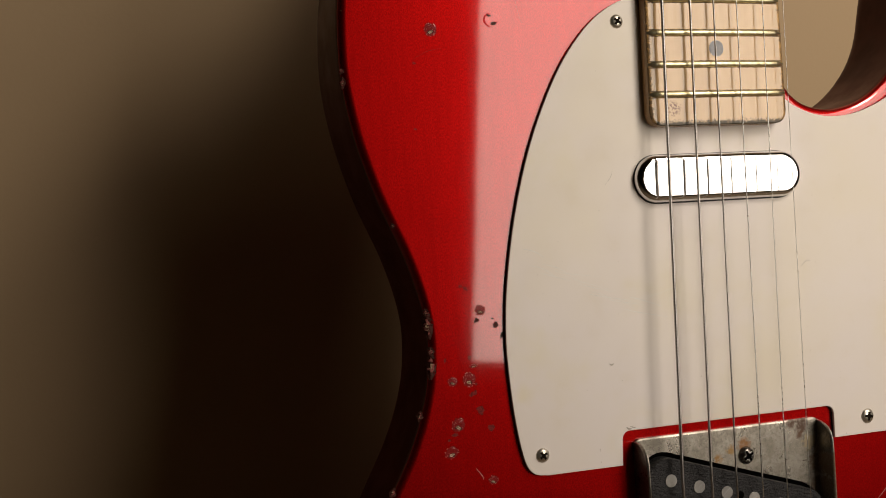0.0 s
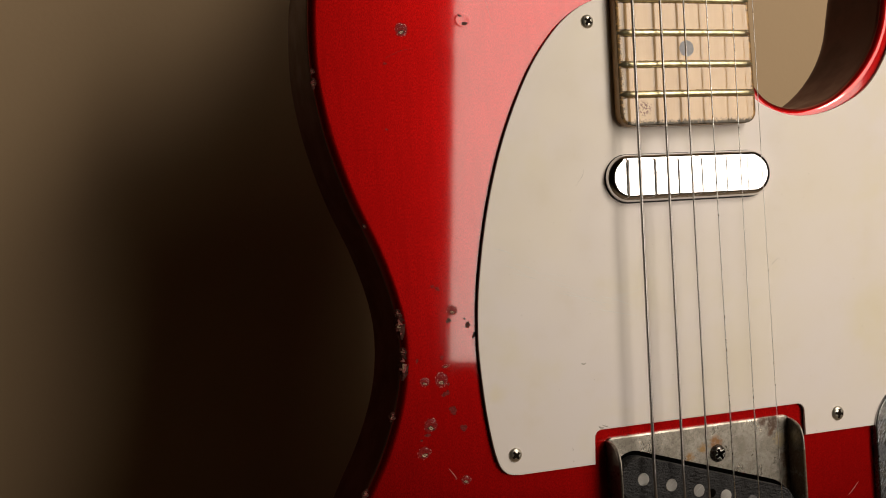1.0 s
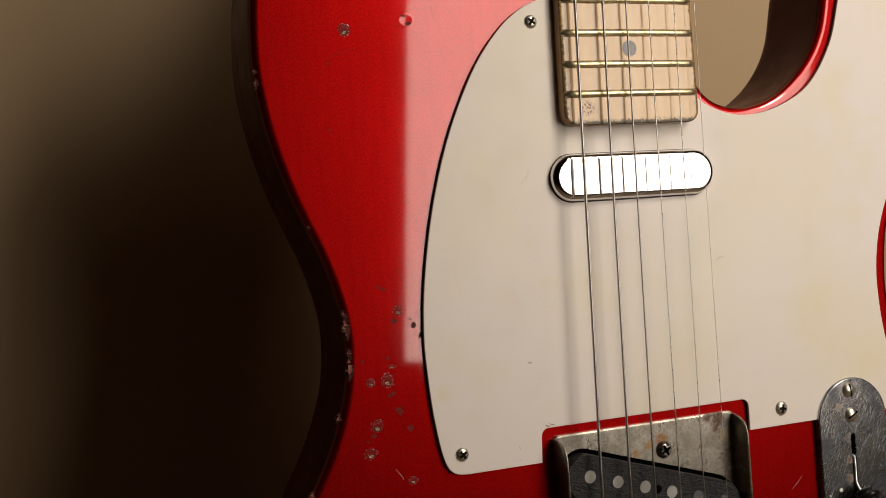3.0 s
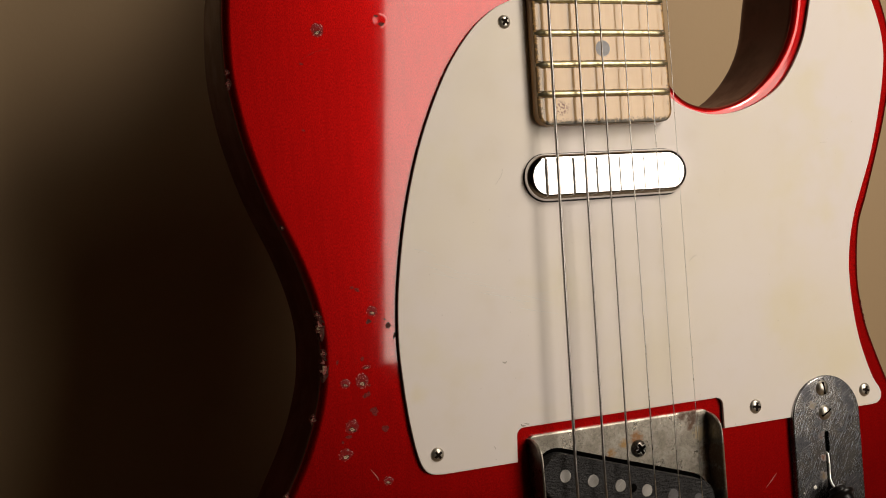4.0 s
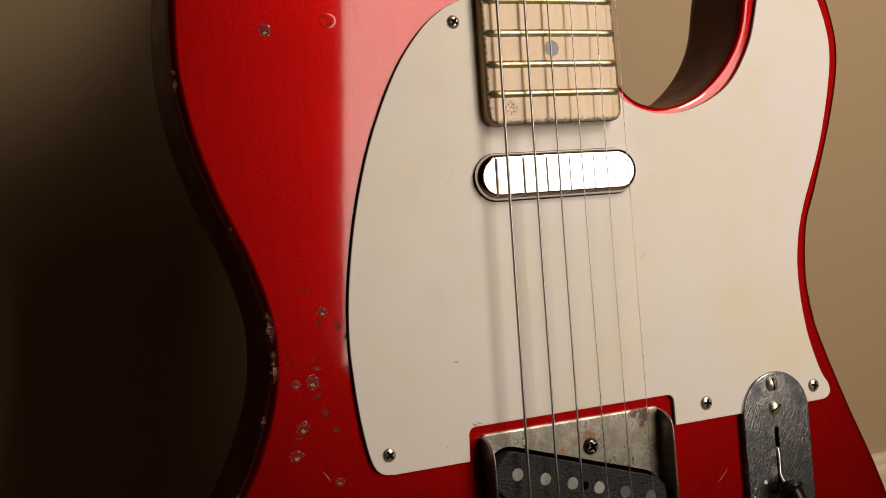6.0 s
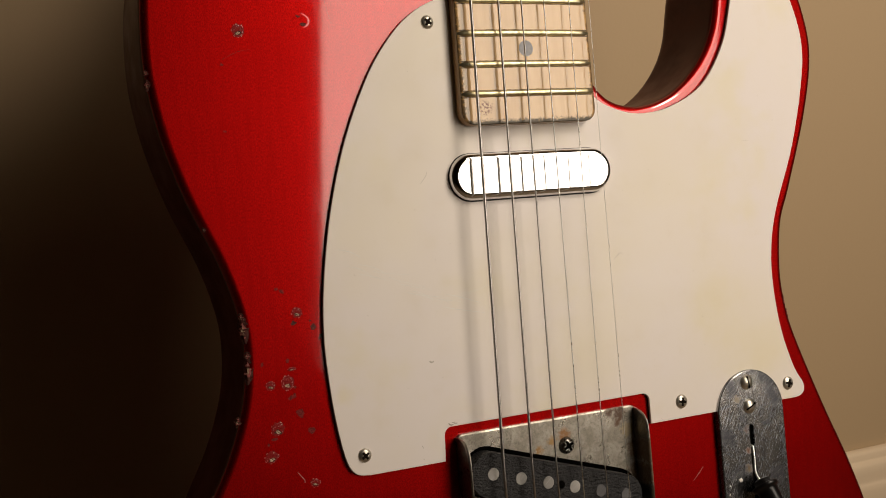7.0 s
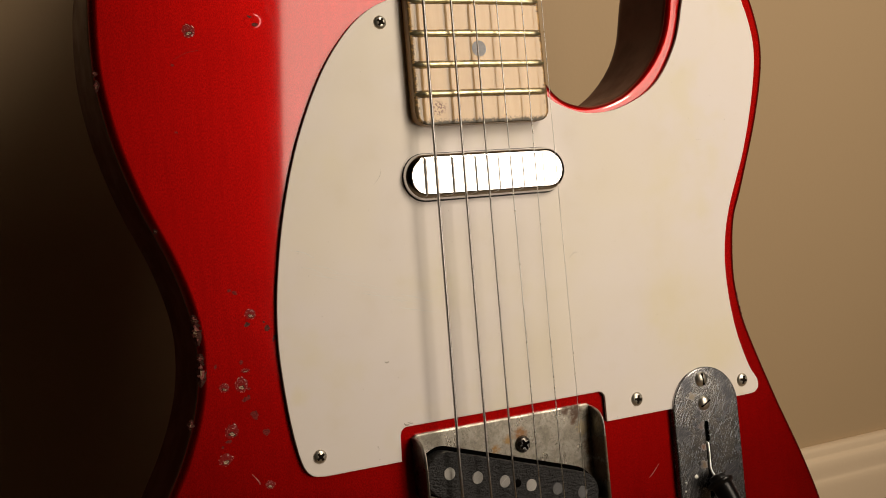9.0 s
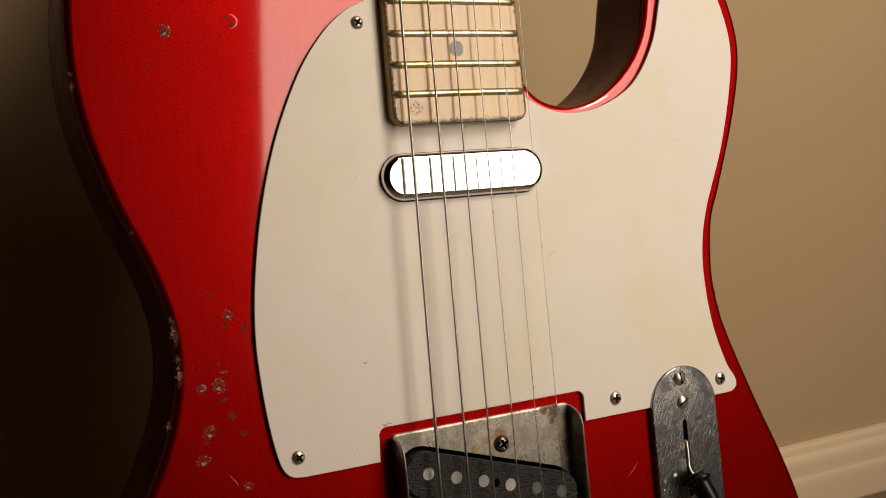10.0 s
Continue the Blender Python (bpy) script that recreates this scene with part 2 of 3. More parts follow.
def plate_metal(name, base, dark, rough, rust=(), turn=0.0, brushed=0.5, blotch=140.0, grime=0.6):
    """Old plated steel: blotches, fine grain, two sets of hairline scratches, and rust spots (x, z, radius, raggedness, colour)."""
    n = Nodes(name, rough=rough, metallic=1.0)
    hair = n.noise(3600, 3, 0.7, n.stretch(0.07, 1, 1, turn), 0.5)
    hair2 = n.noise(3000, 3, 0.7, n.stretch(0.09, 1, 1, turn + 38), 0.9)
    cloud = n.noise(blotch, 5, 0.65, None, 0.6)
    c = n.mix(n.ramp(cloud, 0.36, 0.66), base, dark)
    c = n.mix(n.ramp(hair, 0.54, 0.72, 0.0, brushed), c, tuple(min(1.0, v * 1.6) for v in base))
    c = n.mix(n.ramp(hair2, 0.56, 0.74, 0.0, brushed * 0.7), c, tuple(min(1.0, v * 1.5) for v in base))
    c = n.mix(n.ramp(n.noise(1000, 6, 0.8), 0.48, 0.62, 0.0, grime), c, tuple(v * 0.5 for v in dark))
    c = n.mix(n.ramp(n.noise(1500, 4, 0.75), 0.60, 0.72, 0.0, grime), c, tuple(min(1.0, v * 1.6) for v in base))
    rgh = n.math("ADD", n.ramp(cloud, 0.3, 0.75, rough * 0.75, rough * 1.35), n.ramp(hair2, 0.5, 0.75, 0.0, 0.12))
    metal = None
    for x, z, r, ragged, colour in rust:
        s = n.spot(x, z, r, 0.9, ragged, 620)
        s = n.math("MULTIPLY", s, n.ramp(n.noise(1100, 5, 0.75), 0.25, 0.55, 0.3, 0.95))
        c = n.mix(s, c, colour)
        metal = s if metal is None else n.math("MAXIMUM", metal, s)
    n.put("Base Color", c)
    if metal is not None:
        n.put("Metallic", n.math("SUBTRACT", 1.0, metal))
        rgh = n.math("ADD", rgh, n.math("MULTIPLY", metal, 0.3))
    n.put("Roughness", rgh)
    n.bump(n.math("ADD", n.math("ADD", hair, hair2), n.noise(1300, 5, 0.8)), 0.12 + 0.1 * brushed, 0.00012)
    return n.m


def wound():
    n = Nodes("wound_string_steel", rough=0.3, metallic=1.0)
    w = n.t.nodes.new("ShaderNodeTexWave")
    w.wave_type, w.bands_direction = "BANDS", "Z"
    w.inputs["Scale"].default_value = 620
    n.t.links.new(n.where, w.inputs["Vector"])
    n.put("Base Color", n.mix(w.outputs["Fac"], (0.46, 0.43, 0.40), (0.62, 0.59, 0.55)))
    n.bump(w.outputs["Fac"], 0.2, 0.00006)
    return n.m


def wall_paint(name, a, b, rough=0.6):
    n = Nodes(name, rough=rough, spec=0.3)
    big, fine = n.noise(3.0, 3), n.noise(420, 3)
    n.put("Base Color", n.mix(n.ramp(big, 0.35, 0.7), a, b))
    n.bump(fine, 0.10, 0.0006)
    return n.m


RED, WHITE_PLY, MAPLE, WOUND = red_lacquer(), aged_white(), maple(), wound()
# darker copy of the lacquer that holds the shade of the body's sides
SIDE_SHADE_RED = plain("shaded_side_lacquer", (0.105, 0.022, 0.014), 0.45, second=(0.075, 0.014, 0.009), scale=60, bump=0.0, coat=0.2)
PLAIN_BLACK = plain("plain_black", (0.012, 0.011, 0.010), 0.5)
NECK_SIDE = plain("neck_side_maple", (0.42, 0.25, 0.11), 0.35, second=(0.30, 0.16, 0.06), scale=200, coat=0.4, stretch=(1, 1, 0.1))
BRASSY = plain("fret_wire", (0.68, 0.62, 0.41), 0.38, 1.0, second=(0.55, 0.48, 0.28), scale=500)
GRIME = plain("fret_grime", (0.09, 0.06, 0.03), 0.7, second=(0.22, 0.14, 0.07), scale=1500)
DOT_GREY = plain("clay_dot", (0.30, 0.30, 0.31), 0.45, second=(0.26, 0.26, 0.27), scale=900)
CHROME = plain("chrome", (0.82, 0.82, 0.82), 0.03, 1.0, second=(0.77, 0.77, 0.77), scale=40, bump=0.0)
STEEL = plain("plain_string_steel", (0.88, 0.86, 0.81), 0.30, 1.0, scale=700)
SCREW = plain("worn_nickel_screw", (0.70, 0.66, 0.58), 0.36, 1.0, second=(0.50, 0.45, 0.37), scale=900)
# near-black that paints the shade inside the screws' crosses
RECESS_SHADE = Nodes("recess_shade", rough=0.7, spec=0.05).put("Base Color", (0.014, 0.010, 0.007)).m
SCREW_DARK = plain("dark_steel_screw", (0.22, 0.20, 0.18), 0.26, 1.0, second=(0.14, 0.12, 0.10), scale=800)
# deeper black used as painted shade in slots, holes and openings
PIT_SHADE = Nodes("pit_shade", rough=0.9, spec=0.02).put("Base Color", (0.002, 0.0017, 0.0014)).m
FIBRE = plain("black_vulcanised_fibre", (0.005, 0.005, 0.006), 0.5, second=(0.02, 0.02, 0.021), scale=700, bump=1.0, stretch=(1, 1, 1.8))


def slug(name, tone):
    n = Nodes(name, rough=0.34, metallic=1.0)
    lines = n.noise(2200, 3, 0.7, n.stretch(0.06, 1, 1, 38))
    each = n.t.nodes.new("ShaderNodeObjectInfo").outputs["Random"]
    c = n.mix(each, tone, tuple(v * 0.7 for v in tone))
    n.put("Base Color", n.mix(n.ramp(lines, 0.5, 0.75, 0.0, 0.6), c, tuple(min(0.75, v * 1.5) for v in tone)))
    n.bump(lines, 0.3, 0.0002)
    return n.m


# the second, darker slug paints the dimmer reflection of the last two poles
SLUG, SLUG_DIM = slug("pole_slug", (0.56, 0.54, 0.51)), slug("dim_reflection_slug", (0.20, 0.20, 0.205))
FIBRE.node_tree.nodes["Principled BSDF"].inputs["Specular IOR Level"].default_value = 0.5
FIBRE.node_tree.nodes["Bump"].inputs["Distance"].default_value = 0.0012
FLANGE = plain("dull_flange", (0.05, 0.045, 0.042), 0.35, 1.0, scale=300)
PALE_LINE = plain("polish_scratch", (0.86, 0.83, 0.77), 0.3, scale=1500)
TIP_BLACK = Nodes("black_plastic_tip", rough=0.28, spec=0.3).put("Base Color", (0.004, 0.0035, 0.0035)).m
GREY_PRIMER = plain("grey_primer", (0.22, 0.026, 0.023), 0.8, second=(0.10, 0.014, 0.012), scale=1400)
PALE_CRACK = plain("cracked_lacquer", (0.46, 0.17, 0.15), 0.35, second=(0.30, 0.04, 0.035), scale=1500, coat=0.6)
BARE_WOOD = plain("bare_wood", (0.66, 0.50, 0.34), 0.7, second=(0.30, 0.16, 0.10), scale=1300)
DULL_PINK = plain("whitened_lacquer", (0.27, 0.018, 0.017), 0.4, second=(0.15, 0.004, 0.004), scale=2200, coat=0.15)
DARK_CHIP = plain("dark_chip", (0.05, 0.012, 0.010), 0.6, second=(0.12, 0.05, 0.04), scale=1200)
for dull in (SIDE_SHADE_RED, GREY_PRIMER, DARK_CHIP, BARE_WOOD, DULL_PINK):
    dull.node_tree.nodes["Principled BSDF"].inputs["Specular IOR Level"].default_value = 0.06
BRIDGE_STEEL = plate_metal("tarnished_bridge_steel", (0.42, 0.385, 0.33), (0.25, 0.228, 0.19), 0.33, rust=(
    (-0.7, 4.0, 2.4, 5.0, (0.26, 0.11, 0.025)), (-6.2, 2.4, 1.6, 6.0, (0.34, 0.19, 0.05)), (-11.8, 0.0, 1.5, 5.0, (0.30, 0.15, 0.03)),
    (24.6, 8.6, 2.6, 5.0, (0.075, 0.032, 0.014)), (20.4, 9.9, 1.9, 4.0, (0.085, 0.036, 0.016)), (23.6, 5.2, 1.4, 5.0, (0.10, 0.045, 0.02)),
    (27.6, 2.0, 2.6, 7.0, (0.36, 0.29, 0.18)), (31.3, -6.0, 4.0, 7.0, (0.12, 0.07, 0.035)), (31.3, -15.0, 4.0, 7.0, (0.12, 0.07, 0.035))), turn=20, brushed=0.22)
CONTROL_STEEL = plate_metal("scratched_control_plate", (0.46, 0.455, 0.455), (0.12, 0.122, 0.137), 0.24, rust=(
    (84.6, -6.6, 1.0, 4.0, (0.14, 0.055, 0.02)), (84.6, -15.5, 1.1, 5.0, (0.16, 0.065, 0.025)), (84.2, -23.0, 1.3, 5.0, (0.20, 0.13, 0.06)), (81.0, 6.0, 1.6, 6.0, (0.30, 0.25, 0.18))),
    turn=25, brushed=0.6, blotch=85.0, grime=0.25)
WALL_TAN = wall_paint("tan_wall_paint", (0.465, 0.333, 0.196), (0.45, 0.323, 0.188))
TRIM_TAN = wall_paint("tan_trim_paint", (0.70, 0.55, 0.385), (0.685, 0.54, 0.375), 0.5)
# dark paint for the unseen walls and ceiling, chosen to cut bounced light
LOW_BOUNCE_PAINT = wall_paint("low_bounce_paint", (0.16, 0.12, 0.085), (0.15, 0.11, 0.08))
CARPET = plain("beige_carpet", (0.20, 0.145, 0.09), 0.95, second=(0.15, 0.11, 0.07), scale=600, bump=0.8)

# ---- the room ----
def room_box(name, x0, x1, y0, y1, z0, z1, material, label, category):
    bm = bmesh.new()
    box(bm, *(1000 * v for v in (x0, x1, y0, y1, z0, z1)))
    ob = part(name, bm, material)
    return tagged(ob, label, category, kind="structure")


room_box("floor", -2.6, 2.6, -3.8, WALL_Y + 0.12, -0.10, 0.0, CARPET, "plain beige carpeted floor under the guitar", "floor")
room_box("wall_north", -2.6, 2.6, WALL_Y, WALL_Y + 0.12, 0.0, 2.4, WALL_TAN, "plain tan painted wall behind the guitar", "wall")
# unseen walls and ceiling, added dark so that shadows stay deep
room_box("wall_south", -2.6, 2.6, -3.8, -3.68, 0.0, 2.4, LOW_BOUNCE_PAINT, "unseen dark brown wall across the room, added to limit bounce", "wall")
room_box("wall_west", -2.6, -2.48, -3.68, WALL_Y, 0.0, 2.4, LOW_BOUNCE_PAINT, "unseen dark brown side wall, added to limit bounce", "wall")
room_box("wall_east", 2.48, 2.6, -3.68, WALL_Y, 0.0, 2.4, LOW_BOUNCE_PAINT, "unseen dark brown side wall, added to limit bounce", "wall")
room_box("ceiling", -2.6, 2.6, -3.8, WALL_Y + 0.12, 2.4, 2.5, LOW_BOUNCE_PAINT, "unseen dark brown ceiling, added to limit bounce", "ceiling")


def baseboard():
    """A stepped moulding along the wall: (distance from the wall, height) in mm."""
    profile = spline([(0, 48.9), (3.0, 48.5), (5.0, 47.1), (5.8, 44.6), (6.2, 42.6), (7.6, 41.4), (9.0, 39.6), (9.8, 35.8), (10, 29.7), (10.3, 27.6), (11.2, 25.6), (11.8, 22.1), (12, 15), (12, 0)], n=4) + [(0, 0)]
    bm = bmesh.new()
    rows = [[bm.verts.new((x, WALL_Y - d * 0.001, h * 0.001)) for d, h in profile] for x in (-2.48, 2.48)]
    n = len(profile)
    for i in range(n):
        bm.faces.new((rows[0][i], rows[0][(i + 1) % n], rows[1][(i + 1) % n], rows[1][i])).smooth = i < n - 2
    bm.faces.new(rows[0])
    bm.faces.new(rows[1][::-1])
    return tagged(part("baseboard", bm, TRIM_TAN), "tan painted stepped moulding along the foot of the wall", "baseboard", kind="structure")


baseboard()

# ---- the guitar: x across, z along the strings, y into the body, in mm from the bridge screw ----
guitar = tagged(empty("electric_guitar", GUITAR), "worn red electric guitar, white pickguard, leaning against a wall", "guitar")
EDGE_R, BODY_DEEP = 3.0, 40.0      # rounding of the front edge, thickness of the body
MIDDLE = -8.7                     # the line of symmetry of neck and bridge


def guitar_body():
    outline = spline([
        (-37, 236), (-62, 238.5), (-99, 230.5), (-127.2, 209.4), (-140.6, 180), (-143.8, 150), (-141, 125.6), (-134.2, 102), (-125, 79.6),
        (-119.8, 60.8), (-119.1, 46), (-121.5, 31), (-127.6, 14.6), (-136.6, -2.2), (-152, -32), (-167, -68), (-170, -104), (-157, -140), (-120, -164), (-60, -171.5),
        (0, -172), (60, -170.5), (112, -159), (146, -128), (157.5, -90), (152.5, -57), (143.5, -31), (130.3, -1.7), (117.6, 29.6), (114.0, 45),
        (113.4, 58), (115.8, 76), (121.7, 90), (133, 118.8), (139.4, 143), (138.7, 161), (131, 182), (116, 198), (101.2, 196.5), (92.4, 181.2),
        (86.7, 158.1), (77.6, 143.2), (63.6, 131.9), (47.8, 127.4), (34.6, 130.1), (26.3, 138.8), (20, 153), (19.5, 172)], n=7) + [(19.5, 205), (19.5, 234)]
    bm = bmesh.new()
    rings = slab(bm, outline, 0, BODY_DEEP, r=EDGE_R, seg=10, rb=8.0)
    # the red runs over the rounded edge; a darker red-brown paints shade onto sides and back
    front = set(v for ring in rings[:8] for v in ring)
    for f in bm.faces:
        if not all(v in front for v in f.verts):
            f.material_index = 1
    return part("body", bm, [RED, SIDE_SHADE_RED], guitar, "red lacquered body with shade-darkened sides and chipped edges")


body = guitar_body()


def pickguard():
    left = spline([(-79, 2.2), (-84.2, 3.4), (-87.4, 8.5), (-89.9, 22), (-91.3, 38), (-91.6, 52), (-90.0, 70), (-85.4, 94), (-77.9, 118.3), (-67.2, 141), (-56.6, 155.6), (-46.8, 164), (-36.8, 168.5)])
    neck = [(-33.5, 168.5), (-33.0, 124.0), (20.6, 124.0), (20.6, 136.6)]
    horn = spline([(20.6, 136.6), (28.8, 128.8), (43.4, 124.1), (60.4, 126.1), (77.8, 134.9), (90.0, 151.4), (96.0, 169.6), (100, 182.6), (109, 190), (120.5, 184), (128, 170),
                   (132.5, 152), (130.3, 133.5), (122.2, 107), (110.7, 81), (106.5, 64), (106.2, 48), (108.6, 30.5), (113.6, 15), (117.6, 8.2), (117.9, 4.6), (115.6, 2.6), (112, 2.2)])
    notch = [(39.1, 2.2)] + arc(36.1, 11.4, 3.0, 0, 90) + arc(-46.9, 11.4, 2.8, 90, 180) + [(-50.2, 2.2)]
    line = left + neck + horn[1:] + notch
    bm = bmesh.new()
    slab(bm, line, -1.7, -0.75, r=0.25, seg=2)
    # a thin black layer lies under the white one
    slab(bm, inset(line[::-1], 0.05), -0.74, 0.0, r=0.0, index=1)
    return part("pickguard", bm, [WHITE_PLY, PLAIN_BLACK], guitar, "aged off-white plastic pickguard with yellowed stains and dark edge")


guard = pickguard()


def cross_screw(parent, x, z, r, y, head=1.5, turn=20.0, material=None, label="domed cross-head screw"):
    bm = bmesh.new()
    lathe(bm, [(0, y - head), (r * 0.35, y - head * 0.95), (r * 0.65, y - head * 0.78), (r * 0.88, y - head * 0.45), (r, y - head * 0.08), (r, y + 0.1)], x, z, 24)
    # raised dark boxes draw the cross's shade; no recess is cut
    box(bm, -r * 0.24, r * 0.24, y - head - 0.05, y - head * 0.6, -r * 0.24, r * 0.24, Matrix.Translation(mm(x, 0, z)) @ pose(0, 0, 0, 0, turn, 0), 1)
    for k in (0, 90):
        m = Matrix.Translation(mm(x, 0, z)) @ pose(0, 0, 0, 0, turn + k, 0)
        box(bm, -r * 0.60, r * 0.60, y - head - 0.06, y - head * 0.6, -r * 0.17, r * 0.17, m, 1)
        if material is SCREW_DARK:
            # bright steel slivers round the cross paint the highlights on its walls
            for way in (-1, 1):
                box(bm, r * 0.2, r * 0.58, y - head * 0.99, y - head * 0.6, way * r * 0.20 - 0.09, way * r * 0.20 + 0.09, m, 2)
                box(bm, -r * 0.58, -r * 0.2, y - head * 0.99, y - head * 0.6, way * r * 0.20 - 0.09, way * r * 0.20 + 0.09, m, 2)
    return part("screw", bm, [material or SCREW, PIT_SHADE if material is SCREW_DARK else RECESS_SHADE, STEEL], parent, label)


def slot_screw(parent, x, z, r, y, turn):
    bm = bmesh.new()
    lathe(bm, [(0, y - 1.5), (r * 0.4, y - 1.4), (r * 0.75, y - 1.05), (r * 0.93, y - 0.6), (r, y - 0.3), (r * 1.12, y - 0.12), (r * 1.15, y + 0.1)], x, z, 24)
    # a raised black bar draws the shade in the slot
    box(bm, -r * 0.9, r * 0.9, y - 1.54, y - 0.6, -0.28, 0.28, Matrix.Translation(mm(x, 0, z)) @ pose(0, 0, 0, 0, turn, 0), 1)
    return part("screw", bm, [SCREW, PIT_SHADE], parent, "worn slotted screw")


for x, z, turn in ((-42.6, 159.6, 35), (-80.7, 9.4, 55), (54.3, 8.8, 10), (109.3, 8.7, 15)):
    cross_screw(guard, x, z, 2.5 if x < 0 else 2.8, -1.7, 1.1, turn)


# neck, board and frets
SADDLE, SCALE = -47.0, 640.0
NECK_X = -5.5
BOARD = -6.9                      # depth of the board's crown


def crown(x):
    return BOARD + (x - NECK_X) ** 2 / 1100.0


def neck():
    thing = empty("neck")
    thing.parent = guitar
    bottom, top = 121.4, SADDLE + SCALE

    def half(z):
        return 28.4 - (z - bottom) * 7.0 / (top - bottom)

    # board: a crowned strip with rounded foot corners
    bm = bmesh.new()
    rows = []
    for z, cut in [(bottom, 5.0), (bottom + 0.5, 2.8), (bottom + 1.5, 1.3), (bottom + 3, 0.35), (bottom + 5, 0)] + [(bottom + 10 + k * (top - bottom - 10) / 12, 0) for k in range(13)]:
        w = half(z) - cut
        front = [(NECK_X + w * k, crown(NECK_X + w * k) + (0.4 if abs(k) == 1 else 0), z)
                 for k in (-1, -0.98, -0.955, -0.85, -0.65, -0.45, -0.3, -0.15, 0, 0.15, 0.3, 0.45, 0.65, 0.85, 0.955, 0.98, 1)]
        edge = [(NECK_X + w + 0.25, crown(NECK_X + w) + 1.2, z), (NECK_X + w + 0.25, -2.4, z)]
        back = [(NECK_X - w - 0.25, -2.4, z), (NECK_X - w - 0.25, crown(NECK_X - w) + 1.2, z)]
        rows.append([bm.verts.new(mm(*p)) for p in front + edge + back])
    for a, b in zip(rows, rows[1:]):
        n = len(a)
        for i in range(n):
            f = bm.faces.new((a[i], a[(i + 1) % n], b[(i + 1) % n], b[i]))
            f.smooth = i < 16
            f.material_index = 0 if i < 16 else 1
    bm.faces.new(rows[0]).material_index = 1
    bm.faces.new(rows[-1][::-1]).material_index = 1
    board = part("fretboard", bm, [MAPLE, NECK_SIDE], thing, "worn maple fretboard with dark grime along its edges")
    # shaft and head behind the board
    bm = bmesh.new()
    rows = []
    for k in range(16):
        z = bottom + 1 + (top - bottom - 1) * k / 15
        deep = 14.0 if z < 240 else 11.0
        w = half(z) - 0.2 - (4.5 if k == 0 else 0)
        rows.append([bm.verts.new(mm(NECK_X + w * math.cos(a), -2.4 + (deep + 2.4) * math.sin(a) ** 0.8, z)) for a in [math.pi * j / 12 for j in range(13)]])
    for a, b in zip(rows, rows[1:]):
        for i in range(12):
            bm.faces.new((a[i], a[i + 1], b[i + 1], b[i])).smooth = True
        bm.faces.new((a[12], a[0], b[0], b[12]))
    bm.faces.new(rows[0]), bm.faces.new(rows[-1][::-1])
    part("shaft", bm, NECK_SIDE, thing)
    bm = bmesh.new()
    head = spline([(NECK_X - 21, top - 1), (NECK_X - 30, top + 30), (NECK_X - 30, top + 162), (NECK_X - 8, top + 190), (NECK_X + 18, top + 171), (NECK_X + 26, top + 60), (NECK_X + 21, top - 1)], n=5)
    slab(bm, head, -2.0, 11.5, r=1.0, seg=3, rb=1.0)
    part("headstock", bm, NECK_SIDE, thing, "plain maple headstock resting on the wall")
    for k in range(1, 23):
        z = SADDLE + SCALE / 2 ** (k / 12)
        w = half(z) - 0.1
        bm = bmesh.new()
        rings = []
        for j in range(-8, 9):
            x = NECK_X + w * j / 8
            y = crown(x) + (0.45 if abs(j) == 8 else 0.0)
            grow = 0.55 if abs(j) == 8 else 1.0
            rings.append([bm.verts.new(mm(x, y + 0.4 - grow * 1.35 * math.sin(a), z + 1.2 * math.cos(a))) for a in [math.pi * i / 8 for i in range(9)]])
        for a, b in zip(rings, rings[1:]):
            for i in range(8):
                bm.faces.new((a[i], a[i + 1], b[i + 1], b[i])).smooth = True
        bm.faces.new(rings[0]), bm.faces.new(rings[-1][::-1])
        part("fret", bm, BRASSY, board)
        if k < 17:
            continue
        # grime packed along both feet of the wire
        rng = random.Random(k)
        bm = bmesh.new()
        for way in (-1, 1):
            rows = []
            for j in range(97):
                x = NECK_X + (w - 0.6) * (j / 48 - 1)
                rows.append([bm.verts.new(mm(x, crown(x) - 0.03, z + way * 0.9)), bm.verts.new(mm(x, crown(x) - 0.03, z + way * (1.27 + abs(rng.gauss(0, 0.07)))))])
            for a, b in zip(rows, rows[1:]):
                bm.faces.new((a[0], a[1], b[1], b[0]))
        part("grime_line", bm, GRIME, board, "dark grime along the fret")
    for x, k in ((NECK_X - 0.3, 21), (NECK_X, 19), (NECK_X, 17), (NECK_X, 15)):
        z = SADDLE + SCALE * (1 / 2 ** (k / 12) + 1 / 2 ** ((k - 1) / 12)) / 2
        bm = bmesh.new()
        lathe(bm, [(0, BOARD - 0.05), (2.95, BOARD - 0.04), (3.0, BOARD + 0.5)], x, z, 28)
        for f in bm.faces:
            f.smooth = False
        part("position_dot", bm, DOT_GREY, board, "grey round position dot")
    return thing


neck()


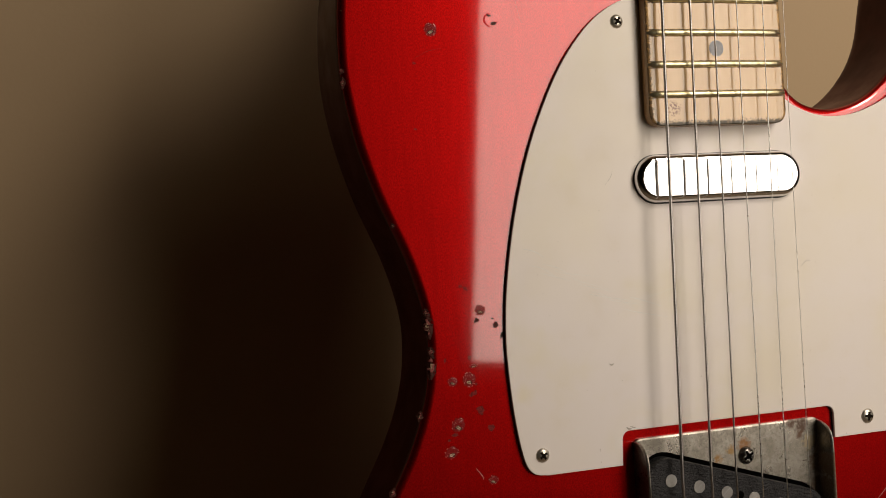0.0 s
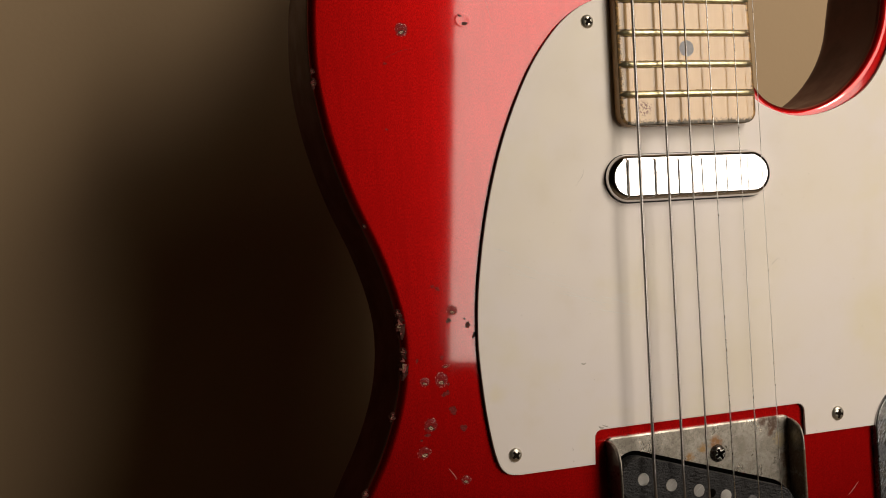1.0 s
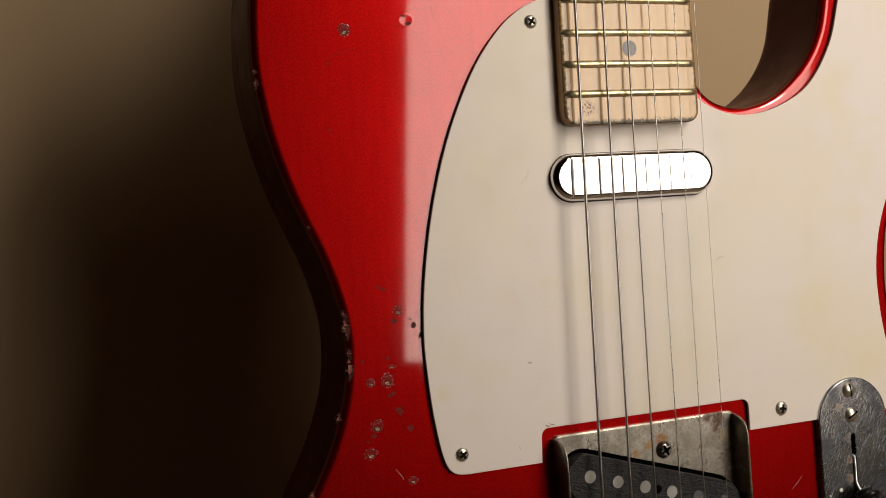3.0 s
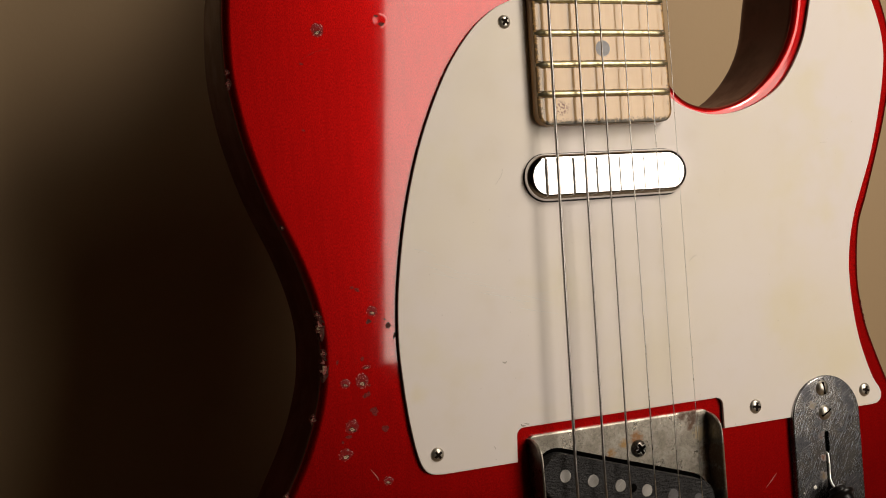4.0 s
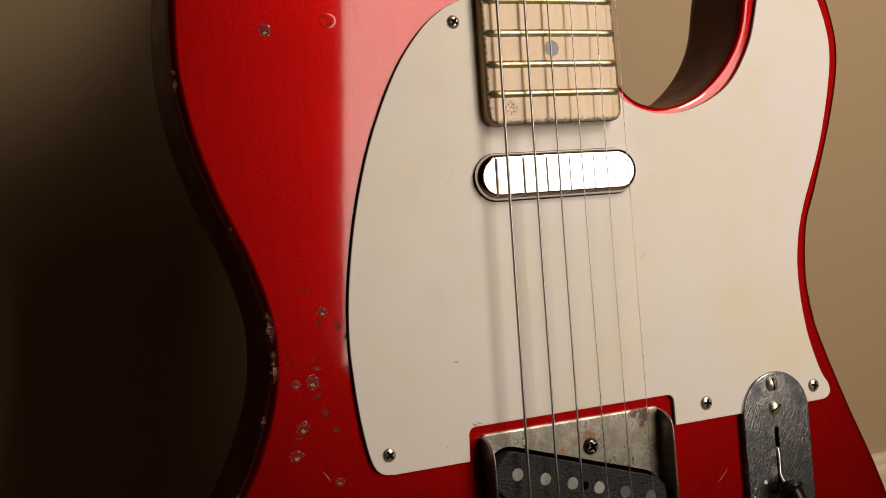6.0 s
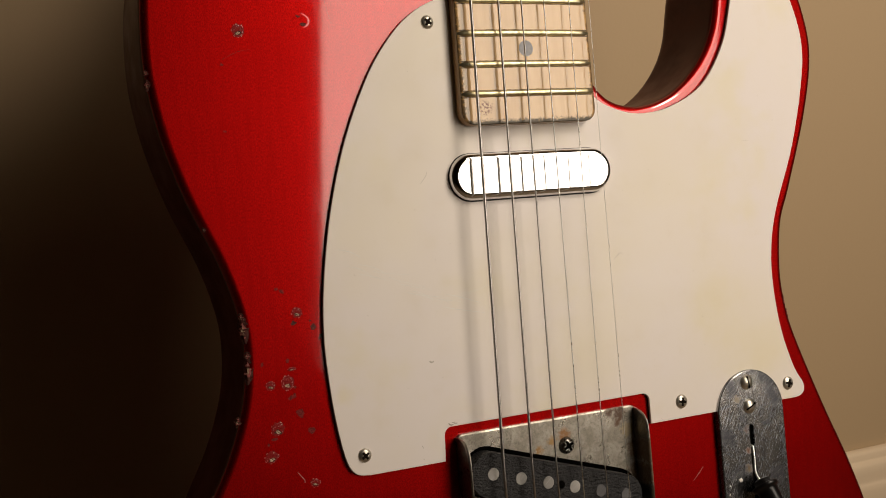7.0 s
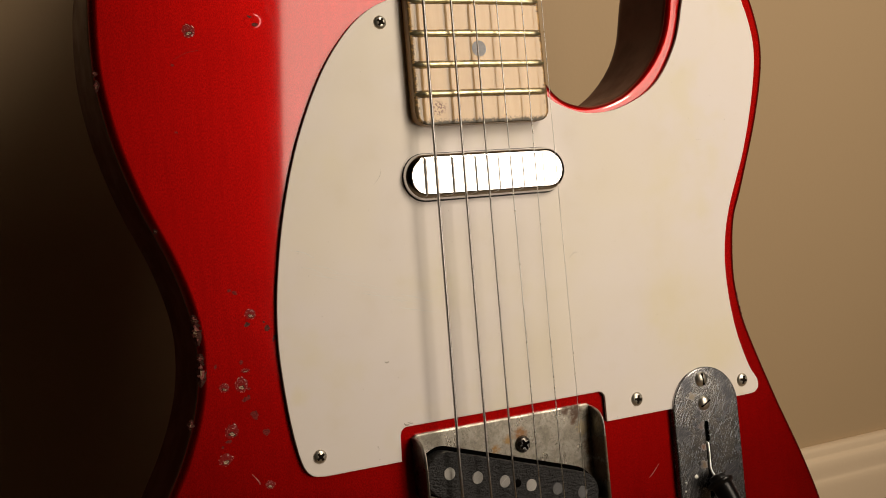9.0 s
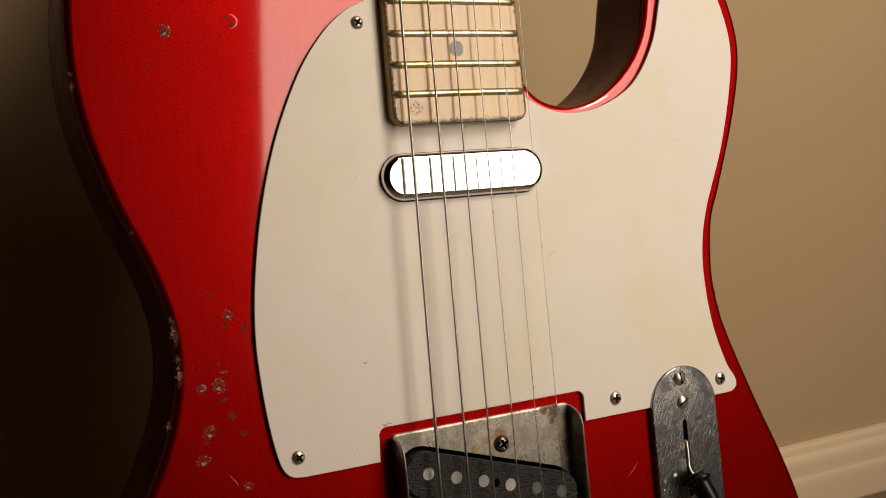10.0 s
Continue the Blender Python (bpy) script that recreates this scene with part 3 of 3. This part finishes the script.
# neck pickup under its polished cover
def neck_pickup():
    thing = empty("neck_pickup")
    thing.parent = guitar
    bm = bmesh.new()
    slab(bm, stadium(-30.8, 102.9, 20.4, 102.9, 8.9), -1.95, -1.6, r=0.3, seg=3)
    part("gasket", bm, PLAIN_BLACK, thing, "black gasket round the pickup")
    bm = bmesh.new()
    slab(bm, stadium(-30.8, 102.9, 20.3, 102.9, 8.5), -2.15, -1.9, r=0.25, seg=3)
    part("flange", bm, FLANGE, thing, "thin dull metal flange")
    bm = bmesh.new()
    slab(bm, stadium(-30.7, 102.95, 20.2, 102.95, 8.3), -2.5, -2.1, r=0.3, seg=3)
    part("black_slab", bm, PLAIN_BLACK, thing, "black slab under the cover")
    bm = bmesh.new()
    slab(bm, stadium(-31.0, 103.0, 20.7, 103.0, 8.5, 24), -5.2, -2.1, r=2.55, seg=16)
    part("cover", bm, CHROME, thing, "polished chrome pickup cover")


neck_pickup()


# bridge with raised side walls, its pickup and saddles
def bridge():
    x0, x1, z0, z1 = -45.2, 32.4, -108.0, 10.8
    slant = math.atan2(-17.2, 54.6)
    hole = stadium(-35.0, -4.2, 20.6, -21.6, 9.4)
    bm = bmesh.new()
    rim = arc(x1 - 2.5, z1 - 2.5, 2.5, 0, 90, 5) + arc(x0 + 2.5, z1 - 2.5, 2.5, 90, 180, 5) + [(x0, z0), (x1, z0)]
    loops = []
    for y, bevel in ((-1.5, 0.6), (-1.3, 0.05), (-0.2, 0.0)):
        edges = []
        pair = []
        for line in (inset(rim, bevel) if bevel else rim, hole):
            vs = [bm.verts.new(mm(x, y, z)) for x, z in line]
            edges += [bm.edges.new((vs[i], vs[(i + 1) % len(vs)])) for i in range(len(vs))]
            pair.append(vs)
        if y != -1.3:
            bmesh.ops.triangle_fill(bm, use_beauty=True, edges=edges)
        loops.append(pair)
    for upper, lower in zip(loops, loops[1:]):
        for a, b in zip(upper, lower):
            for i in range(len(a)):
                bm.faces.new((a[i], a[(i + 1) % len(a)], b[(i + 1) % len(a)], b[i]))
    plate = part("bridge_plate", bm, BRIDGE_STEEL, guitar, "tarnished steel bridge plate with rust spots")
    # side walls rise in a curve from the front corners
    for x, way in ((x0, 1), (x1, -1)):
        bm = bmesh.new()
        rows = []
        for z, h in [(z1 - 1.0, 0.1), (z1 - 1.3, 2.2), (z1 - 2.0, 4.6), (z1 - 3.2, 6.6), (z1 - 5.0, 8.0), (z1 - 7.5, 8.7), (z1 - 12, 8.8), (z0, 8.8)]:
            t = 1.3 * way
            rows.append([bm.verts.new(mm(*p)) for p in ((x, -0.2, z), (x, -1.2 - h + 0.5, z), (x + t * 0.3, -1.5 - h, z), (x + t * 0.75, -1.5 - h, z), (x + t, -1.2 - h + 0.5, z), (x + t, -0.2, z))])
        for a, b in zip(rows, rows[1:]):
            for i in range(6):
                bm.faces.new((a[i], a[(i + 1) % 6], b[(i + 1) % 6], b[i])).smooth = i in (1, 2, 3)
        bm.faces.new(rows[0]), bm.faces.new(rows[-1][::-1])
        part("side_wall", bm, BRIDGE_STEEL, plate)
    cross_screw(plate, 0, 0, 3.3, -1.5, 2.0, 62, SCREW_DARK, "dark domed cross-head screw")
    for k, x in enumerate((MIDDLE - 20.5, MIDDLE, MIDDLE + 20.5)):
        bm = bmesh.new()
        tube(bm, [(x - 8.5, -7.0, SADDLE), (x + 8.5, -7.0, SADDLE)], 3.1, 14)
        box(bm, x - 5, x - 4, -6, -1.5, SADDLE - 1, SADDLE + 1)
        box(bm, x + 4, x + 5, -6, -1.5, SADDLE - 1, SADDLE + 1)
        part("saddle", bm, BRASSY, plate)
    # pickup standing through the slanted opening
    thing = empty("bridge_pickup")
    thing.parent = guitar
    bm = bmesh.new()
    slab(bm, stadium(-35.0, -4.7, 21.0, -22.2, 8.2, 18), -6.2, 4.0, r=0.35, seg=2)
    # black sheet under the opening, in place of its shade
    well_shade = bmesh.new()
    slab(well_shade, stadium(-35.0, -4.2, 20.6, -21.6, 9.3), -0.25, 0.4, r=0.0)
    part("well_shade", well_shade, PIT_SHADE, thing, "black sheet for the shade in the opening round the pickup")
    bobbin = part("bobbin", bm, FIBRE, thing, "black fibre pickup plate")
    for k in range(6):
        x, z = -34.1 + 55.8 * k / 5, -4.4 - 17.3 * k / 5
        bm = bmesh.new()
        lathe(bm, [(0, -6.4), (2.2, -6.4), (2.3, -6.3), (2.3, -6.0)], x, z, 22)
        for f in bm.faces:
            f.smooth = False
        part("pole_piece", bm, SLUG if k < 4 else SLUG_DIM, bobbin, "dull round magnet pole")
    # a black disc on the bobbin paints the shade of a hole
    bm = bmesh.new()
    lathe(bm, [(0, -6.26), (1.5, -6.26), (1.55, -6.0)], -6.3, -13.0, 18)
    part("screw_hole_shade", bm, PIT_SHADE, bobbin, "flat black disc for the shade in a small hole")


bridge()


# control plate with its lever switch
def control_plate():
    bm = bmesh.new()
    cx, r = 88.0, 16.9
    slot = stadium(87.2, -36.0, 87.2, -6.2, 1.15, 8)
    rim = arc(cx, 0.2, r, 0, 180, 32) + arc(cx, -120, r, 180, 360, 24)
    rings = []
    for line, d, y in ((rim, 0.55, -2.9), (rim, 0.16, -2.75), (rim, 0.0, -2.4), (rim, 0.0, -0.05)):
        rings.append([bm.verts.new(mm(x, y, z)) for x, z in (inset(line, d) if d else line)])
    inner = [bm.verts.new(mm(x, -2.9, z)) for x, z in slot]
    deep = [bm.verts.new(mm(x, -1.75, z)) for x, z in slot]
    n = len(rim)
    for a, b in zip(rings, rings[1:]):
        for i in range(n):
            bm.faces.new((a[i], a[(i + 1) % n], b[(i + 1) % n], b[i])).smooth = True
    edges = [bm.edges.get((v[i], v[(i + 1) % len(v)])) or bm.edges.new((v[i], v[(i + 1) % len(v)])) for v in (rings[0], inner) for i in range(len(v))]
    bmesh.ops.triangle_fill(bm, use_beauty=True, edges=edges)
    for i in range(len(inner)):
        bm.faces.new((inner[i], inner[(i + 1) % len(inner)], deep[(i + 1) % len(inner)], deep[i]))
    plate = part("control_plate", bm, CONTROL_STEEL, guitar, "scratched steel control plate with rounded end")
    # black slab behind the slot, in place of the shade inside
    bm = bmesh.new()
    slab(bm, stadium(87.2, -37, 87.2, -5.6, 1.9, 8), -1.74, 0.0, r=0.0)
    part("slot_shade", bm, PIT_SHADE, plate, "black slab for the shade in the switch slot")
    slot_screw(plate, 86.5, 12.3, 2.75, -2.9, 82)
    slot_screw(plate, 87.0, 2.4, 2.75, -2.9, -28)
    bm = bmesh.new()
    tube(bm, [(87.3, 0.5, -13), (87.4, -2.6, -14.6), (87.3, -2.9, -19), (87.0, -3.1, -24.5), (86.9, -4.4, -26.6), (86.9, -6.4, -28.2)], 0.55, 8)
    lever = part("switch_lever", bm, STEEL, plate, "thin bent steel switch lever")
    bm = bmesh.new()
    axis = pose(0.0868, -0.0085, -0.0296, 56, 0, 10)
    lathe(bm, [(0, -12.5), (2.2, -12.3), (3.3, -11.4), (3.9, -9.5), (4.2, -3), (4.4, -1.4), (5.5, -1.0), (5.7, -0.2), (5.4, 0.5), (3.6, 0.7), (3.5, 2.4), (2.6, 3.0), (0, 3.0)], 0, 0, 28)
    bmesh.ops.transform(bm, matrix=axis, verts=bm.verts)
    part("switch_tip", bm, TIP_BLACK, lever, "black plastic switch tip")
    rng = random.Random(5)
    for x, z, r in ((79.6, -27.0, 0.95), (73.6, -32.0, 0.5), (74.0, -28.4, 0.4)):
        bm = bmesh.new()
        lathe(bm, [(0, -3.1), (r * 0.6, -3.08), (r, -2.88)], x, z, 10)
        for v in bm.verts:
            v.co.x += rng.uniform(-0.15, 0.15) * r * 0.001
            v.co.z += rng.uniform(-0.3, 0.3) * r * 0.001
        part("paint_speck", bm, PALE_LINE, plate, "dried white speck")


control_plate()

# strings: x at the bridge end and at the last fret, gauge in mm
for low, high, gauge, material in ((-31.7, -28.3, 1.12, WOUND), (-20.1, -17.1, 0.90, WOUND), (-10.0, -7.5, 0.68, WOUND), (0.6, 2.0, 0.46, STEEL), (10.8, 12.9, 0.36, STEEL), (20.6, 21.7, 0.27, STEEL)):
    far = MIDDLE + (low - MIDDLE) * 0.66
    bm = bmesh.new()
    tube(bm, [(low - 0.1, -10.6, SADDLE), (low, -10.2, -2), (high, -9.4, 165), (far, -8.6, SADDLE + SCALE)], gauge / 2, 10)
    part("string", bm, material, guitar, "wound steel string" if material is WOUND else "thin plain steel string")


# ---- wear on the lacquer ----
def blob(rng, rx, rz, n=14, rough=0.25):
    out = []
    for k in range(n):
        a = math.tau * k / n
        s = 1 + rng.uniform(-rough, rough)
        out.append((rx * s * math.cos(a), rz * s * math.sin(a)))
    return out


def chip(x, z, rx, rz, kind, y=0.0):
    """A dent in the lacquer: ring of cracked clear coat with bare wood inside, or a small patch worn to the primer."""
    rng = random.Random(int(x * 31 + z * 17))
    bm = bmesh.new()
    lean = rng.uniform(-0.5, 0.5)

    def laid(pts, dx=0.0, dz=0.0):
        return [(x + dx + px * math.cos(lean) - pz * math.sin(lean), z + dz + px * math.sin(lean) + pz * math.cos(lean)) for px, pz in pts]

    if kind == "dent":
        # broken rings of lifted clear coat round a small bare core
        f = bm.faces.new([bm.verts.new(mm(px, y - 0.01, pz)) for px, pz in laid(blob(rng, rx * 0.92, rz * 0.92, 20, 0.12))])
        f.material_index = 5
        for s, share in ((1.0, 0.4), (0.8, 0.35), (0.6, 0.35), (0.42, 0.4)):
            o = blob(rng, rx * s, rz * s, 28, 0.07)
            i = [(px * f, pz * f) for (px, pz), f in zip(o, [rng.uniform(0.86, 0.95) for _ in o])]
            vo, vi = ([bm.verts.new(mm(px, y - h, pz)) for px, pz in laid(q)] for q, h in ((o, 0.02), (i, 0.05)))
            for k in range(28):
                if rng.random() < share:
                    f = bm.faces.new((vo[k], vo[(k + 1) % 28], vi[(k + 1) % 28], vi[k]))
                    f.material_index = 0 if rng.random() < 0.6 else 5
        for grow, lift, index in ((1.0, 0.06, 2), (0.66, 0.09, 1)):
            core = laid(blob(rng, rx * 0.5 * grow, rz * 0.30 * grow, 14, 0.3), 0, -rz * 0.35)
            f = bm.faces.new([bm.verts.new(mm(px, y - lift, pz)) for px, pz in core])
            f.material_index = index
        slit = laid(blob(rng, rx * 0.28, rz * 0.05, 8, 0.3), 0, -rz * 0.36)
        bm.faces.new([bm.verts.new(mm(px, y - 0.11, pz)) for px, pz in slit]).material_index = 2
    elif kind == "hollow":
        # a round knock that left the lacquer whole but hollow, so that it mirrors another part of the room
        rings = [[bm.verts.new(mm(px, y - h, pz)) for px, pz in [(x + rx * g * math.cos(math.tau * k / 32), z + rz * g * math.sin(math.tau * k / 32)) for k in range(32)]]
                 for g, h in ((1.0, 0.004), (0.985, 0.018), (0.955, 0.028), (0.75, 0.021), (0.5, 0.015), (0.25, 0.009), (0.06, 0.007))]
        for a, b in zip(rings, rings[1:]):
            for k in range(32):
                f = bm.faces.new((a[k], a[(k + 1) % 32], b[(k + 1) % 32], b[k]))
                f.material_index, f.smooth = 4, True
        f = bm.faces.new(rings[-1])
        f.material_index, f.smooth = 4, True
        for dx, dz, wx, wz in ((0.5, -1.1, 1.3, 0.6), (-1.0, 1.5, 0.9, 0.4)):
            f = bm.faces.new([bm.verts.new(mm(px, y - 0.045, pz)) for px, pz in laid(blob(rng, wx, wz, 12, 0.35), dx, dz)])
            f.material_index = 2
    else:
        outer = laid(blob(rng, rx, rz, 14, 0.35))
        f = bm.faces.new([bm.verts.new(mm(px, y - 0.03, pz)) for px, pz in outer])
        f.material_index = 3 if kind == "primer" else 2
    return part("paint_chip", bm, [PALE_CRACK, BARE_WOOD, DARK_CHIP, GREY_PRIMER, RED, DULL_PINK], body, "chip in the red lacquer")


for spot_x, spot_z, rx, rz, kind in (
        (-111.6, 156.8, 2.2, 2.4, "dent"), (-89.3, 160.2, 3.1, 2.5, "hollow"), (-99.9, 61.1, 2.1, 2.0, "dent"),
        (-94.5, 55.6, 1.1, 1.0, "dark"), (-105.3, 37.8, 2.4, 2.6, "dent"), (-111.2, 37.6, 1.9, 1.6, "dent"), (-110.1, 22.8, 2.4, 2.6, "dent"),
        (-112.9, 13.8, 2.5, 2.2, "dent"), (-98.7, 2.8, 1.9, 1.5, "dent"), (-98.2, 20.7, 1.2, 1.1, "primer"), (-101.7, 27.0, 1.4, 1.4, "primer"),
        (-104.0, 32.9, 1.6, 0.8, "primer"), (-103.4, 42.3, 1.7, 0.7, "dent"), (-104.5, 68.7, 0.9, 0.6, "primer"), (-106.4, 69.6, 0.9, 0.5, "primer"),
        (-118.9, 123.3, 0.5, 0.4, "primer"), (-117.9, 145.5, 0.7, 0.4, "primer"), (-101.3, 57.6, 0.9, 0.7, "dark"), (-111.3, 19.6, 1.2, 0.6, "primer"),
        (-92.4, 52.0, 0.6, 1.2, "dark"), (-104.6, 45.2, 0.6, 0.7, "primer"), (-113.5, 45, 0.5, 0.9, "primer"), (-95.5, 57.8, 0.4, 0.4, "dark"),
        (-113.6, 18.0, 0.5, 0.5, "primer"), (-102.9, 36.0, 0.5, 0.5, "primer")):
    chip(spot_x, spot_z, rx, rz, kind)


def edge_chip(x, z, run, deep, turn, kind=0):
    """A flake gone from the rounded edge: a short ragged strip that follows the curve, in bare wood with a dark rim."""
    rng = random.Random(int(x * 13 + z * 7))
    bm = bmesh.new()
    side = -1 if x < 0 else 1
    for scale, lift, index in ((1.0, 0.03, 2), (0.6, 0.07, 0), (0.3, 0.11, 1)):
        rows = []
        for k in range(9):
            s = (k / 4 - 1) * run * scale
            width = scale * (1 - (k / 4 - 1) ** 2 * 0.8) * rng.uniform(0.6, 1.0)
            row = []
            for a in (20, 45, 70):
                b = radians(36 + (a - 45) * width * deep)
                row.append(bm.verts.new(mm(side * ((EDGE_R + lift) * math.sin(b)) + rng.uniform(-0.1, 0.1), EDGE_R - (EDGE_R + lift) * math.cos(b), s)))
            rows.append(row)
        for a, b in zip(rows, rows[1:]):
            for i in range(2):
                if rng.random() < (0.9 if scale == 1.0 else 0.45):
                    bm.faces.new((a[i], a[i + 1], b[i + 1], b[i])).material_index = index
    ob = part("paint_chip", bm, [PALE_CRACK, BARE_WOOD, DARK_CHIP, GREY_PRIMER], body, "flaked lacquer on the body's edge")
    ob.matrix_local = pose(0.001 * (x - side * EDGE_R + (0.8 if side > 0 else -1.1 if z > 20 else 0)), 0, 0.001 * z, 0, turn, 0)
    return ob


for row in ((-142.0, 162.5, 2.2, 1.0, 0), (-143.0, 139.0, 2.0, 1.1, 4), (-143.2, 143.0, 1.2, 1.0, 2), (-128.9, 92.0, 1.0, 0.8, -22), (-118.9, 57.0, 4.4, 2.0, -5), (-119.2, 61.5, 1.8, 1.6, -9), (-118.6, 43.5, 4.8, 2.0, 4), (-118.3, 48.5, 1.5, 1.5, 0), (-123.6, 26.5, 1.8, 1.2, 20),
            (-135.6, 2.0, 1.6, 1.2, 30), (138.6, 145.0, 1.8, 1.2, 3), (113.2, 66.0, 1.6, 1.2, 4), (113.6, 43.0, 2.4, 1.2, -6), (114.6, 37.5, 2.0, 1.2, -10)):
    edge_chip(*row)


def hairline(pts, width, depth, material, parent, label):
    bm = bmesh.new()
    line = spline(pts, n=6)
    rows = []
    for i, (x, z) in enumerate(line):
        w = width * (0.25 + 0.75 * math.sin(math.pi * (i + 0.5) / len(line)))
        (xa, za), (xb, zb) = line[max(i - 1, 0)], line[min(i + 1, len(line) - 1)]
        length = math.hypot(xb - xa, zb - za) or 1
        nx, nz = -(zb - za) / length * w, (xb - xa) / length * w
        rows.append([bm.verts.new(mm(x + nx, depth, z + nz)), bm.verts.new(mm(x - nx, depth, z - nz))])
    for a, b in zip(rows, rows[1:]):
        bm.faces.new((a[0], a[1], b[1], b[0]))
    return part("scratch", bm, material, parent, label)


for pts in ([(-80.6, 170), (-79.6, 164), (-78.2, 159)], [(-118, 147), (-113, 149.5), (-108, 150.5)], [(-92.4, 57.6), (-93.4, 59.6), (-92.6, 60.8)]):
    hairline(pts, 0.055, -0.02, DARK_CHIP, body, "fine crack in the lacquer")
for pts in ([(58.0, -24.0), (61.0, -21.5), (63.5, -19.0)], [(-104.6, 7.5), (-102.5, 4.6), (-102.2, 3.4)]):
    hairline(pts, 0.16, -0.02, PALE_CRACK, body, "pale scratch in the lacquer")
STAIN = plain("grey_scuff", (0.34, 0.30, 0.25), 0.6, second=(0.52, 0.47, 0.40), scale=1500)
for pts, w in (([(-53.3, 38.6), (-52.4, 38.1), (-51.6, 38.5)], 0.45), ([(-48.0, 15.6), (-47.2, 14.9), (-46.0, 14.9)], 0.5), ([(-46.6, 15.8), (-45.4, 15.3), (-44.4, 15.2)], 0.3),
               ([(-59.0, 9.4), (-58.6, 8.6), (-58.7, 8.0)], 0.12), ([(28.5, 68.0), (31.0, 70.0), (32.5, 69.6)], 0.14), ([(-51, 101.5), (-48.4, 104.5), (-47.6, 107)], 0.08)):
    hairline(pts, w * 0.6, -1.73, STAIN, guard, "grey scuff on the pickguard")
for k in range(14):
    rng = random.Random(40 + k)
    x, z = -84 + 3.0 * k + rng.uniform(-2, 2), 79 - 1.5 * k + rng.uniform(-4, 3)
    hairline([(x, z), (x + 5, z - 1.4), (x + rng.uniform(8, 20), z - rng.uniform(3, 5))], rng.uniform(0.05, 0.12), -1.72, PALE_LINE, guard, "fine pale scratch on the pickguard")
